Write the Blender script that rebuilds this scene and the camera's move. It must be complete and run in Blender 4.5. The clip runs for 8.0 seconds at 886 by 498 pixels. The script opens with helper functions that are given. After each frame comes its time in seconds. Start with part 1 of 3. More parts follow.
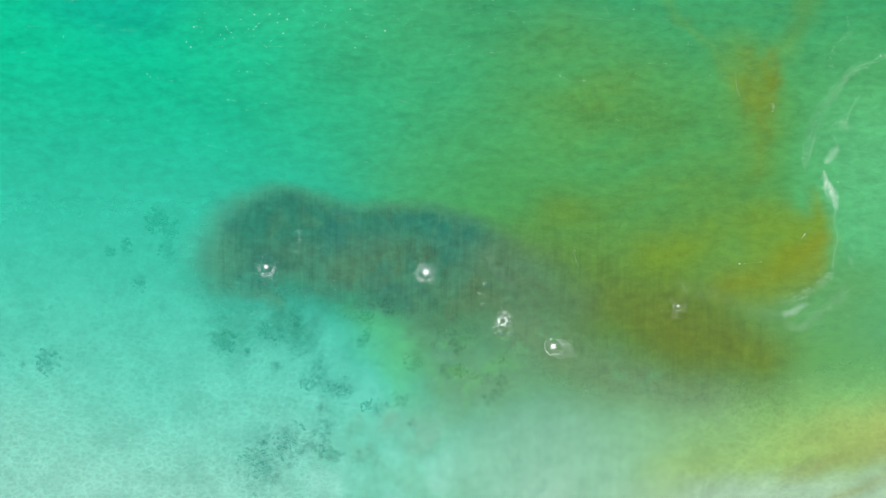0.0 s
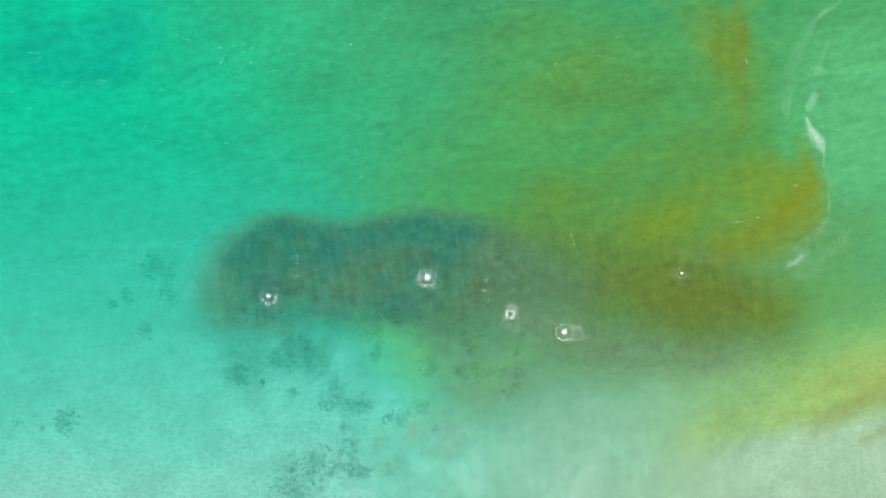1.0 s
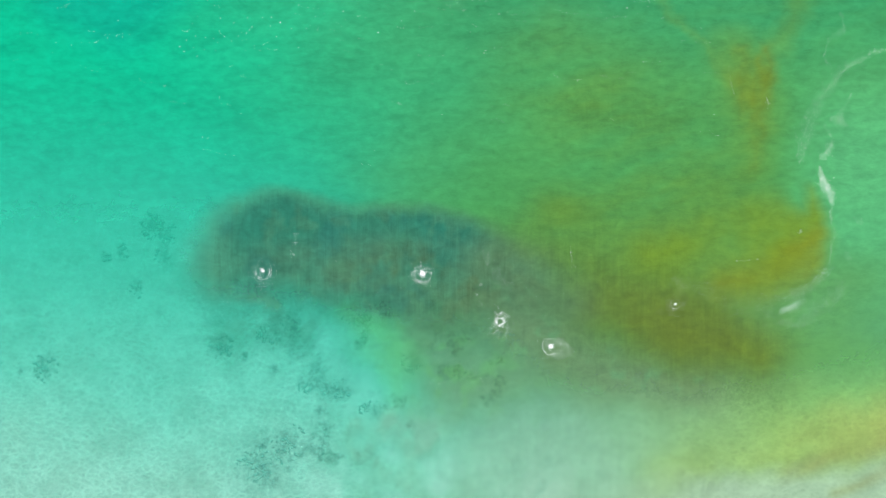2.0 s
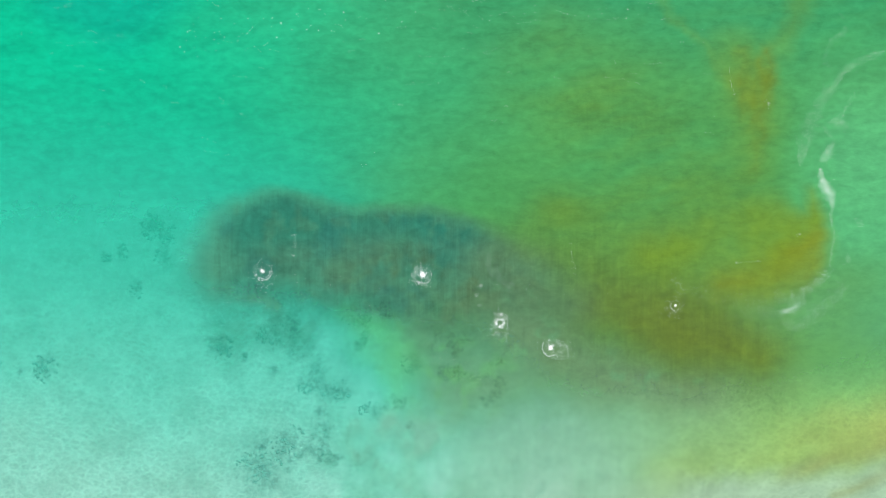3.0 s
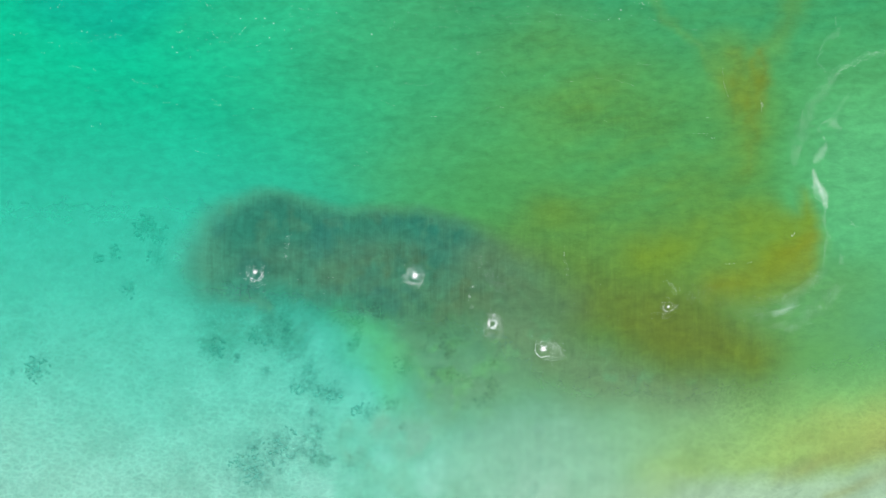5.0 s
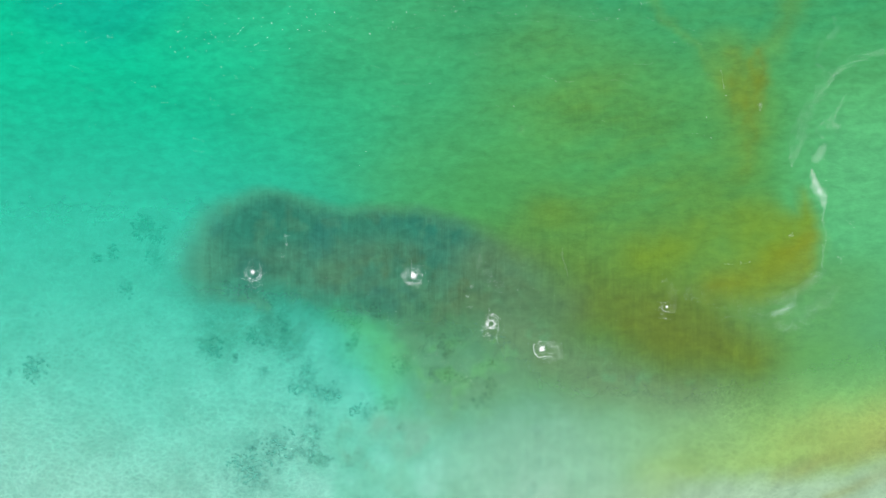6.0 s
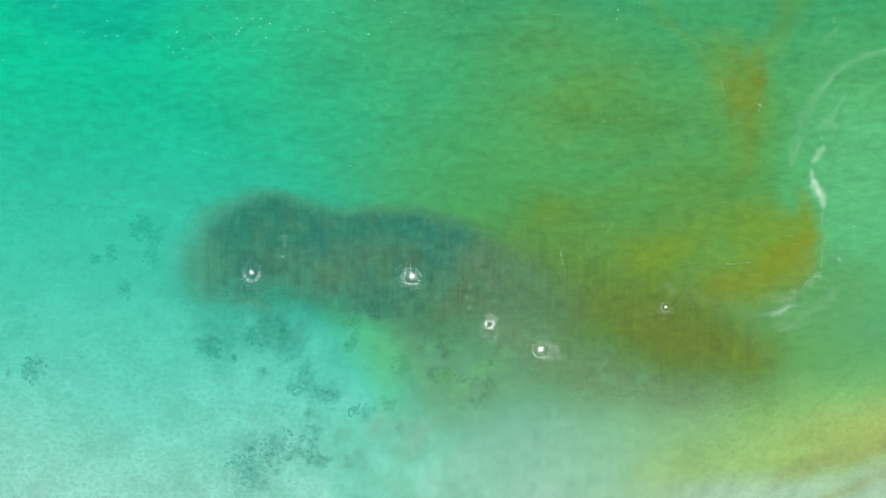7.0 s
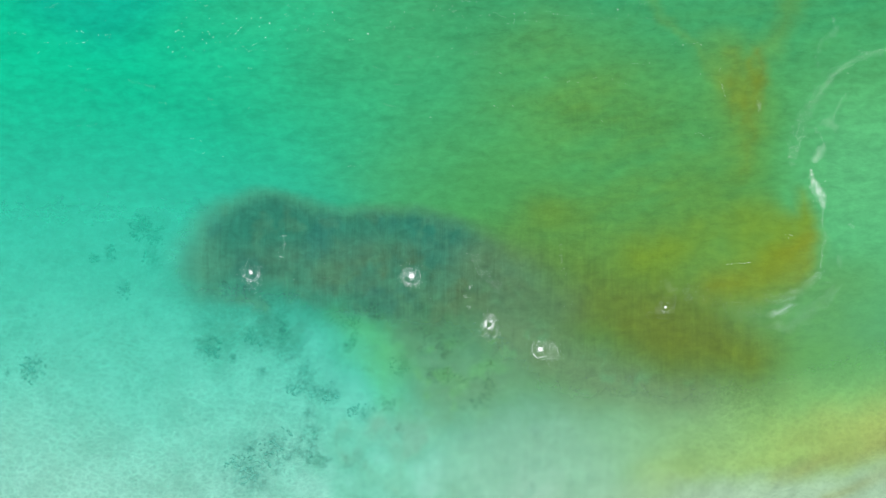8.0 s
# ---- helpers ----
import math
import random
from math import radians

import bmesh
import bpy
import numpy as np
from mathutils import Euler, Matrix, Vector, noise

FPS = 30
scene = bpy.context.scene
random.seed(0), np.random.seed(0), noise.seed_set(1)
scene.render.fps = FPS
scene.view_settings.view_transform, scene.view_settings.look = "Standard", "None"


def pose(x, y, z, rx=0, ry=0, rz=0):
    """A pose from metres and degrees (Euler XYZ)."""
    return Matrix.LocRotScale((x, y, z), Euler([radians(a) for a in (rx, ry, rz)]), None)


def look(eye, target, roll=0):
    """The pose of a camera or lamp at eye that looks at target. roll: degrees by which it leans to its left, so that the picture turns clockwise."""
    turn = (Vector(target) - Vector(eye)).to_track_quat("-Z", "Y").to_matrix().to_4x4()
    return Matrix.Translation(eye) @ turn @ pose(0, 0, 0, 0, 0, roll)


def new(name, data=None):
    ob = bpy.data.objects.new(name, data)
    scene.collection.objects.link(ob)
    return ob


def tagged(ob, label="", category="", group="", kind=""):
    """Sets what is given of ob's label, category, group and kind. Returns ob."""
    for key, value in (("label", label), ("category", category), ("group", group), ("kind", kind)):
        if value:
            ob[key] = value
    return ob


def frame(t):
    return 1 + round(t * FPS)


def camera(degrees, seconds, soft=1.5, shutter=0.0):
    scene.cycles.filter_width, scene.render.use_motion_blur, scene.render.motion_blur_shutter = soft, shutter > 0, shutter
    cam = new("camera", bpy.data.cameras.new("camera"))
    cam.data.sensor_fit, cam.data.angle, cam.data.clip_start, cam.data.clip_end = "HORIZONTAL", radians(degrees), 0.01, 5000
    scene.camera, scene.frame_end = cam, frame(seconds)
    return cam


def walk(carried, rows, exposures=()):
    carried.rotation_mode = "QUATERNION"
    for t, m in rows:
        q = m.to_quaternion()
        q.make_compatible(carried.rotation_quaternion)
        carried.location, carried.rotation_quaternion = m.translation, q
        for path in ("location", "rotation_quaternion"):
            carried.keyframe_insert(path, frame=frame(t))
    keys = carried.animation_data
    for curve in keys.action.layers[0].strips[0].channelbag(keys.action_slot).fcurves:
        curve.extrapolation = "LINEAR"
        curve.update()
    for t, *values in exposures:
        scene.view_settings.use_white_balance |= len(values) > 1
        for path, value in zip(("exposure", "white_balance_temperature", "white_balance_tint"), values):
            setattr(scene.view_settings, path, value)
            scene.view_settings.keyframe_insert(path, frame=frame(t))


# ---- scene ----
cam = camera(65.0, 8.0, soft=0.9)
# seconds, eye x, y, z, turn about the vertical: the camera looks straight down
PATH = [
    (0.0, -1.31, -0.54, 102.78, 0.59), (0.1, -1.33, -0.47, 102.78, -2.14), (0.2, -1.25, -0.38, 102.78, -4.85),
    (0.3, -1.19, -0.33, 102.78, -7.10), (0.4, -1.12, -0.33, 102.78, -7.93), (0.5, -1.03, -0.32, 102.78, -7.98),
    (0.8, -0.99, -0.25, 102.74, -7.96), (1.0, -0.93, -0.18, 102.72, -7.96), (1.1, -0.91, -0.19, 102.72, -7.93),
    (1.2, -0.88, -0.24, 102.72, -7.35), (1.3, -0.86, -0.29, 102.72, -5.95), (1.4, -0.85, -0.35, 102.72, -3.90),
    (1.5, -0.84, -0.37, 102.72, -2.15), (1.6, -0.80, -0.38, 102.71, -1.07), (1.7, -0.77, -0.38, 102.70, -0.38),
    (2.8, -0.76, -0.23, 102.64, -0.06), (3.0, -0.78, -0.20, 102.63, -0.06), (3.5, -0.70, -0.05, 102.58, -0.01),
    (4.0, -0.02, 0.00, 102.52, 0.0), (4.5, 0.22, -0.06, 102.52, 0.0), (6.0, 0.56, -0.08, 102.38, 0.0),
    (6.5, 0.69, -0.04, 102.34, -0.01), (7.0, 0.75, -0.02, 102.27, -0.03), (7.5, 0.78, -0.03, 102.23, -0.03), (8.0, 0.82, -0.03, 102.18, -0.01),
]
walk(cam, [(t, pose(x, y, z, 0, 0, turn)) for t, x, y, z, turn in PATH])

# ---- light ----
SUN_HEIGHT, SUN_TURN = 50, 4          # degrees above the horizon; degrees east of the +y direction
world = bpy.data.worlds.new("sky")
scene.world = world
world.use_nodes = True
wn = world.node_tree.nodes
sky = wn.new("ShaderNodeTexSky")
sky.sky_type, sky.sun_disc = "NISHITA", False
sky.sun_elevation, sky.sun_rotation = radians(SUN_HEIGHT), radians(SUN_TURN)
wn["Background"].inputs[1].default_value = 0.10
world.node_tree.links.new(sky.outputs[0], wn["Background"].inputs[0])
sun = new("sun", bpy.data.lights.new("sun", "SUN"))
sun.data.energy, sun.data.angle, sun.data.color = 4.8, radians(0.53), (1.0, 0.96, 0.90)
sun.matrix_world = look((60 * math.sin(radians(SUN_TURN)), 60 * math.cos(radians(SUN_TURN)), 60 * math.tan(radians(SUN_HEIGHT))), (0, 0, 0))
scene.view_settings.exposure = 0.0


# ---- fields over the plan, in metres ----
def lattice(x, y, seed):
    """Smooth value noise in 0..1."""
    rng = np.random.RandomState(seed)
    table = rng.rand(256, 256)
    xi, yi = np.floor(x).astype(int), np.floor(y).astype(int)
    fx, fy = x - xi, y - yi
    fx, fy = fx * fx * (3 - 2 * fx), fy * fy * (3 - 2 * fy)
    a, b = table[xi % 256, yi % 256], table[(xi + 1) % 256, yi % 256]
    c, d = table[xi % 256, (yi + 1) % 256], table[(xi + 1) % 256, (yi + 1) % 256]
    return (a * (1 - fx) + b * fx) * (1 - fy) + (c * (1 - fx) + d * fx) * fy


def cloud(x, y, size, seed, octaves=4):
    """Several octaves of noise, about -1..1, the largest of that size in metres."""
    total, gain = 0.0, 0.0
    for o in range(octaves):
        c, s = math.cos(0.5 + 0.9 * o) / size * 2 ** o, math.sin(0.5 + 0.9 * o) / size * 2 ** o      # each octave turned, so that no grid shows
        total = total + (lattice(c * x - s * y + 31.7 * o, s * x + c * y + 17.3 * o, seed + o) * 2 - 1) * 0.55 ** o
        gain += 0.55 ** o
    return total / gain * 1.6


def step(a, b, v):
    v = np.clip((v - a) / (b - a), 0, 1)
    return v * v * (3 - 2 * v)


def band(x, y, line):
    """Distance in metres outside a line of (x, y, radius); below 0 inside."""
    best = np.full(np.shape(x), 1e9)
    for (ax, ay, ar), (bx, by, br) in zip(line, line[1:]):
        ux, uy = bx - ax, by - ay
        s = np.clip(((x - ax) * ux + (y - ay) * uy) / (ux * ux + uy * uy), 0, 1)
        best = np.minimum(best, np.hypot(x - ax - s * ux, y - ay - s * uy) - ar - s * (br - ar))
    return best


def warp(x, y, size, amount, seed):
    return x + amount * cloud(x, y, size, seed), y + amount * cloud(x, y, size, seed + 50)


# outlines of a dark fish school, coloured into bed and water
SCHOOL_BODY = [(-33, -2.6, 6.2), (-29.5, -0.4, 7.6), (-24.4, 0.2, 8.7), (-21.5, -0.6, 8.6), (-15, -2.4, 8.3), (-3.6, -2.2, 9.0), (3, -3.4, 7.8), (10, -5.4, 4.6)]
SCHOOL_LOBE = [(-30, -6, 3.4), (-25.5, -8, 3.0)]
SCHOOL_FOOT = [(-18, -6.4, 3.6), (-8, -7.4, 3.8), (1, -8.4, 3.6)]
SCHOOL_CREST = [(-29.5, 3.0, 3.0), (-24.5, 4.4, 4.0), (-17, 3.2, 1.8), (-8, 3.8, 1.6), (-2.8, 3.8, 2.8), (3.5, 2.6, 1.8), (8, 0.8, 0.6)]
DARK_EAST = [(6, -3, 4.4), (12, -5.5, 4.6), (18, -9, 3.6)]
SCHOOL_CORE = [(-6, -1, 2.6), (0.5, -2.6, 3.4), (7, -4.6, 2.6)]
DARK_TAIL = [(-4, -11, 3), (8, -12.5, 6.5), (20, -16, 7), (35, -19, 6.5), (48, -22, 4)]
REEF_EAST = [(-5, -14, 4), (1, -18.5, 6), (9, -15, 6)]
GREEN_TONGUE = [(-15, -9.6, 2.2), (-11.6, -11.8, 4.2), (-8.4, -16.5, 3.4), (-7.2, -21, 1.8)]
REEF_FLAT = [(-35, -14.0, 2.2), (-30, -12.6, 3.0), (-24, -12.0, 3.6)]
REEF_SLOPE = [(-21.5, -20.5, 3.0), (-16, -22, 2.4), (-10.5, -24.5, 2.0)]
REEF_SHOAL = [(-23, -28, 3.2), (-28.5, -33.5, 5)]
SILT_HEAD = [(29, -0.4, 3.6), (37, 0.6, 5.6), (46, 0.4, 7.5), (52.2, 1.0, 5.0), (53.8, 4, 2.6), (53.0, 8.5, 1.0)]
SILT_LOBE = [(46.6, 28.5, 0.8), (46.8, 24.5, 1.7), (46.4, 20.5, 1.1)]
SILT_HALO = [(42, 29, 3), (44.5, 21, 5.5), (45, 12, 3)]
SILT_RIM = [(41, -5.6, 1.5), (47, -4.2, 3.2), (52.0, -2.4, 3.6), (54.2, 1.2, 1.7)]
SILT_COLUMN = [(42.4, 25.5, 2.2), (44.2, 22.4, 3.4), (45.4, 16, 1.0), (45.0, 11, 0.5)]
SILT_STRANDS = ([(41.8, 27.5, 0.4), (41.5, 23.5, 1.2), (42.6, 19.6, 0.6)], [(44.0, 26, 0.3), (44.2, 21.5, 0.8)], [(46.6, 29, 0.5), (46.3, 24, 1.3), (46.2, 19.5, 0.9), (45.2, 13, 0.3)])
SILT_WISP_A = [(31, 37, 0.3), (33.5, 33.5, 0.5), (37.5, 30.4, 0.4), (41.5, 26.5, 0.8)]
SILT_WISP_B = [(53.5, 38, 0.5), (51.2, 32.5, 1.0), (49, 29.5, 1.4), (46, 26.5, 0.8)]
SILT_SPOT = [(44, -14.5, 1.2), (45.5, -15.5, 1.4)]
SILT_SHELF = [(31, -34.5, 2.0), (45, -32, 3.4), (57, -28.6, 4.2), (66, -26.2, 4.4), (78, -23, 6)]
OLIVE_HALO = [(19, 2.5, 4), (26, 4, 5.2), (36, 6, 5.5), (45, 7.5, 4)]
BROWN_CORE = [(22, -9.5, 3.4), (31, -12.4, 4.2), (40, -15, 3.4), (46, -16.4, 2.2)]
GREY_TAIL = [(9, -9, 4), (14, -14, 5), (24, -18.6, 4), (36, -20.6, 3)]
WARM_FOOT = [(-9, -7.6, 2.2), (-2, -8.6, 3), (6, -10, 2.6)]
SCHOOL_FRINGE = [(-36, -2, 2.4), (-33.5, -6.5, 2.8), (-27, -8.6, 2)]
YELLOW_BAR = [(30, -33, 1.4), (42, -31.4, 2.0), (54, -28.6, 2.8), (66, -26.4, 3.2), (78, -23.5, 4)]
SHORE_BAND = [(50, -33.8, 0.6), (57, -31.6, 1.0), (66, -28.6, 1.7), (76, -25, 2.4)]
SHORE_STRIP = [(57, -37, 0.4), (62, -35, 0.5), (68, -32.2, 0.8)]
REEF_FIELD = [(-33, -14, 5), (-22, -20, 7), (-27, -32, 7), (-8, -25, 5)]
REEF_NORTH = [(-24, -12, 3.5), (-14, -12.5, 4), (-3, -15, 5), (4, -20, 5)]
OLIVE_DRIFT = [(9, -2, 5), (20, -3, 7.5), (30, -6.5, 9), (38, -11, 8.5), (45, -16, 6)]
OLIVE_VEIL = [(16, 26, 8), (26, 17, 10), (34, 12, 8), (20, 5, 7)]
DEEP_HOLLOW = [(-56, 38, 5), (-48, 34.5, 5), (-43, 39, 4)]


REEFS = [(-45.0, 3.2, 2.0, 1.8, 16), (-42.6, 1.8, 1.4, 1.6, 9), (-42.8, -1.8, 1.6, 2.2, 12), (-52.0, -1.4, 0.8, 0.7, 4), (-49.5, -0.6, 0.7, 1.2, 4), (-47.2, -6.2, 1.3, 1.4, 7),
         (-68.2, -17.4, 0.8, 0.9, 5), (-64.5, -18.8, 0.8, 0.9, 4), (-60.6, -18.0, 1.8, 2.2, 12), (-26.5, -13.0, 2.6, 1.4, 16), (-34.5, -15.0, 1.8, 2.0, 9), (-20.0, -20.8, 3.2, 1.6, 24),
         (-16.4, -21.6, 1.6, 1.6, 10), (-11.0, -24.5, 2.4, 1.2, 12), (-24.0, -29.0, 2.6, 2.2, 22), (-28.5, -33.0, 3.4, 2.6, 32), (-5.6, -17.5, 1.4, 1.6, 8), (-14.0, -10.8, 2.2, 0.8, 8)]


def curve(v, knots, levels):
    """A piecewise line with its kinks rounded off."""
    return sum(np.interp(v + o, knots, levels) for o in (-6, -4, -2, 0, 2, 4, 6)) / 7


def cover(x, y, line, inner, outer):
    return 1 - step(inner, outer, band(x, y, line))


def fields(x, y):
    """What lies over and under each place: name to 0..1."""
    wx, wy = warp(x, y, 8, 0.7, 3)
    vx, vy = warp(x, y, 12, 1.2, 13)
    sx, sy = warp(wx, wy, 3.5, 1.0, 23)
    rx, ry = warp(wx, wy, 2.6, 1.3, 83)
    f = {}
    loose = step(4, -4, y) * 2.0 + step(-24, -34, x) * 1.6 + step(0, 12, x) * 2.0     # the edge is crisp on the seaward side only
    # this field stands for the fish school, not for growth on the bed
    f["weed"] = np.maximum(cover(wx, wy, SCHOOL_BODY, -2.6 - 1.2 * loose, 0.9 + 0.7 * loose), 0.75 * cover(rx, ry, SCHOOL_LOBE, -2.3, 1.0))
    f["weed"] = np.maximum(f["weed"], 0.92 * cover(rx, ry, SCHOOL_FOOT, -2.0, 0.7))
    f["crest"] = np.maximum(cover(wx, wy, SCHOOL_CREST, -3.0, 2.2), 0.4 * cover(vx, vy, SCHOOL_CORE, -3, 2.5))
    f["tail"] = cover(vx, vy, DARK_TAIL, -6, 6)
    f["reef"] = np.maximum.reduce([cover(wx, wy, flat, -3, 3.0) for flat in (REEF_FLAT, REEF_SLOPE, REEF_SHOAL)]) * step(-0.7, 0.6, cloud(x, y, 4, 33, 5))
    f["reef"] = np.maximum(f["reef"], cover(wx, wy, REEF_EAST, -4, 4) * step(0.0, 1.3, cloud(x, y, 3.0, 35, 5)))
    f["mottle"] = cover(wx, wy, REEF_EAST, -4, 4)
    f["tongue"] = cover(sx, sy, GREEN_TONGUE, -4.4, 3.0)
    f["east"] = step(47, 60, vx) * step(-30, -12, y) * step(36, 12, y)
    f["lee"] = step(28, 42, vx) * step(2, -7, vy) * step(-24, -14, vy)
    # open, clearer water to the west and along the shore; plankton-green water elsewhere
    edge = curve(y, [-60, -24, -18, -9, -6, 8, 14, 40], [4, -1, -4, -11, -10, -15, -10, -13])
    soft = curve(y, [-60, -18, -8, 8, 18, 40], [18, 12, 8, 18, 32, 40])
    f["green"] = step(-0.5, 0.5, (vx + 4 * cloud(0.5 * x + 0.35 * y, 1.3 * y - 0.5 * x, 22, 19, 4) * step(-4, 10, y) - edge) / soft * 0.5)
    f["shore"] = step(-14, -34, y + 0.04 * x + 2.2 * cloud(x, y, 14, 9))
    f["shoal"] = np.maximum(cover(vx, wy, SHORE_BAND, -1.5, 2.0), cover(wx, wy, SHORE_STRIP, -0.8, 1.2))
    f["field"] = cover(vx, vy, REEF_FIELD, -5, 5) * step(-0.8, 0.7, cloud(x, y, 7, 36, 5))
    fine = cloud(x, y, 2.4, 37, 4)
    mott = np.maximum(cover(vx, vy, REEF_FIELD, -5, 5), cover(vx, vy, REEF_NORTH, -3, 4))
    f["field"] = np.maximum(f["field"], mott * step(-0.05, 0.75, fine + 0.5 * cloud(x, y, 9, 38, 2)))
    keen = step(46, 54, x)                         # the silt ends sharply to the east
    f["silt"] = np.maximum.reduce([
        cover(wx, vy, SILT_HEAD, -5.5 + 3 * keen, 2.5 - 1.4 * keen), 0.66 * cover(sx, sy, SILT_COLUMN, -3.2, 2.4), 0.7 * cover(sx, sy, SILT_LOBE, -2.2, 1.6), 0.45 * cover(vx, vy, SILT_HALO, -4.5, 3), 0.2 * cover(wx, wy, SILT_SPOT, -1.5, 2),
        0.3 * cover(sx, sy, SILT_WISP_A, -0.9, 1.2), 0.34 * cover(sx, sy, SILT_WISP_B, -1.4, 2.2)])
    f["rim"] = np.maximum.reduce([cover(wx, wy, SILT_RIM, -3.4 + 1.4 * keen, 2.8 - 1.7 * keen), 0.3 * cover(sx, sy, SILT_COLUMN, -4.0, 1.0), 0.5 * cover(sx, sy, SILT_LOBE, -3.0, 1.4), 0.12 * cover(sx, sy, SILT_WISP_A, -0.9, 0.8)])
    f["olive"] = np.maximum.reduce([cover(vx, vy, OLIVE_DRIFT, -8, 5.0), cover(vx, vy, OLIVE_VEIL, -10, 8) * (0.28 + 0.30 * cloud(0.5 * x + 0.2 * y, 1.3 * y - 0.4 * x, 11, 71, 4)), 0.85 * f["tail"] * step(6, 24, x), 0.42 * f["mottle"] * (1 - 0.6 * f["tongue"])])
    f["hollow"] = cover(vx, vy, DEEP_HOLLOW, -4, 4)
    return f


def depth_at(x, y):
    d = np.interp(y, [-400, -60, -37, -28, -18, 0, 35, 200, 2500], [0.9, 0.95, 1.25, 1.65, 2.25, 3.2, 5.4, 12, 30])
    d = d * (1 - 0.53 * step(-12, 22, x) * step(-8, -24, y))
    return d + 0.2 * cloud(x, y, 22, 21, 3) * step(0.5, 2, d)


# ---- materials ----
def material(name):
    m = bpy.data.materials.new(name)
    m.use_nodes = True
    m.node_tree.nodes.clear()
    return m, m.node_tree.nodes, m.node_tree.links


class Graph:
    """Short writing for node graphs."""

    def __init__(self, name):
        self.m, self.n, self.l = material(name)
        self.out = self.n.new("ShaderNodeOutputMaterial")

    def node(self, kind, *values, out=0):
        node = self.n.new("ShaderNode" + kind)
        for i, v in enumerate(values):
            self.feed(node.inputs[i], v)
        return node.outputs[out]

    def feed(self, socket, v):
        if v is None:
            return
        if isinstance(v, bpy.types.NodeSocket):
            self.l.new(v, socket)
        elif socket.type == "RGBA" and len(v) == 3:
            socket.default_value = (*v, 1)
        else:
            socket.default_value = v

    def math(self, op, a, b=0.0, clamp=False):
        out = self.node("Math", a, b)
        out.node.operation, out.node.use_clamp = op, clamp
        return out

    def mix(self, f, a, b, blend="MIX"):
        node = self.n.new("ShaderNodeMix")
        node.data_type, node.blend_type = "RGBA", blend
        self.feed(node.inputs[0], f), self.feed(node.inputs[6], a), self.feed(node.inputs[7], b)
        return node.outputs[2]

    def attribute(self, name, out=2):
        out = self.node("Attribute", out=out)
        out.node.attribute_name = name
        return out

    def place(self, sx=1.0, sy=1.0, sz=1.0, turn=0.0):
        geo = self.node("NewGeometry", out=0)
        node = self.n.new("ShaderNodeMapping")
        node.inputs["Scale"].default_value = (sx, sy, sz)
        node.inputs["Rotation"].default_value = (0, 0, radians(turn))
        self.l.new(geo, node.inputs[0])
        return node.outputs[0]

    def noise(self, at, scale, detail=3.0, rough=0.55, twist=0.0):
        node = self.n.new("ShaderNodeTexNoise")
        self.l.new(at, node.inputs["Vector"])
        node.inputs["Scale"].default_value, node.inputs["Detail"].default_value = scale, detail
        node.inputs["Roughness"].default_value, node.inputs["Distortion"].default_value = rough, twist
        return node.outputs[0]

    def ramp(self, v, a, b):
        node = self.n.new("ShaderNodeMapRange")
        node.interpolation_type = "SMOOTHSTEP"
        self.l.new(v, node.inputs[0])
        node.inputs[1].default_value, node.inputs[2].default_value = a, b
        return node.outputs[0]

    def bump(self, height, strength, distance):
        node = self.n.new("ShaderNodeBump")
        node.inputs["Strength"].default_value, node.inputs["Distance"].default_value = strength, distance
        self.l.new(height, node.inputs["Height"])
        return node.outputs[0]

    def done(self, shader):
        self.l.new(shader, self.out.inputs[0])
        return self.m


def bed_material():
    g = Graph("sand_and_weed_bed")
    at = g.place()
    weed = g.attribute("weed")
    fine = g.noise(at, 2.2, 5, 0.65)
    broad = g.noise(at, 0.12, 4, 0.6)
    patchy = g.ramp(g.math("ADD", weed, g.math("MULTIPLY", g.math("SUBTRACT", g.noise(at, 1.5, 5, 0.7, 0.6), 0.5), g.math("MULTIPLY", g.math("MULTIPLY", weed, g.math("SUBTRACT", 1.0, weed)), 3.2))), 0.15, 0.85)
    sand = g.mix(g.ramp(broad, 0.3, 0.7), (0.605, 0.60, 0.52), (0.695, 0.68, 0.60))
    sand = g.mix(g.math("MULTIPLY", g.ramp(fine, 0.35, 0.75), 0.2), sand, (0.48, 0.46, 0.38))
    growth = g.mix(fine, (0.026, 0.095, 0.088), (0.060, 0.155, 0.138))
    colour = g.mix(patchy, sand, growth)
    shader = g.node("BsdfPrincipled")
    node = shader.node
    g.feed(node.inputs["Base Color"], colour)
    node.inputs["Roughness"].default_value = 0.9
    node.inputs["Specular IOR Level"].default_value = 0.2
    ripple = g.noise(g.place(0.9, 1.3, 1, 6), 1.1, 4, 0.6, 0.6)
    g.feed(node.inputs["Normal"], g.bump(g.math("ADD", ripple, g.math("MULTIPLY", fine, 0.6)), 0.25, 0.10))
    return g.done(shader)


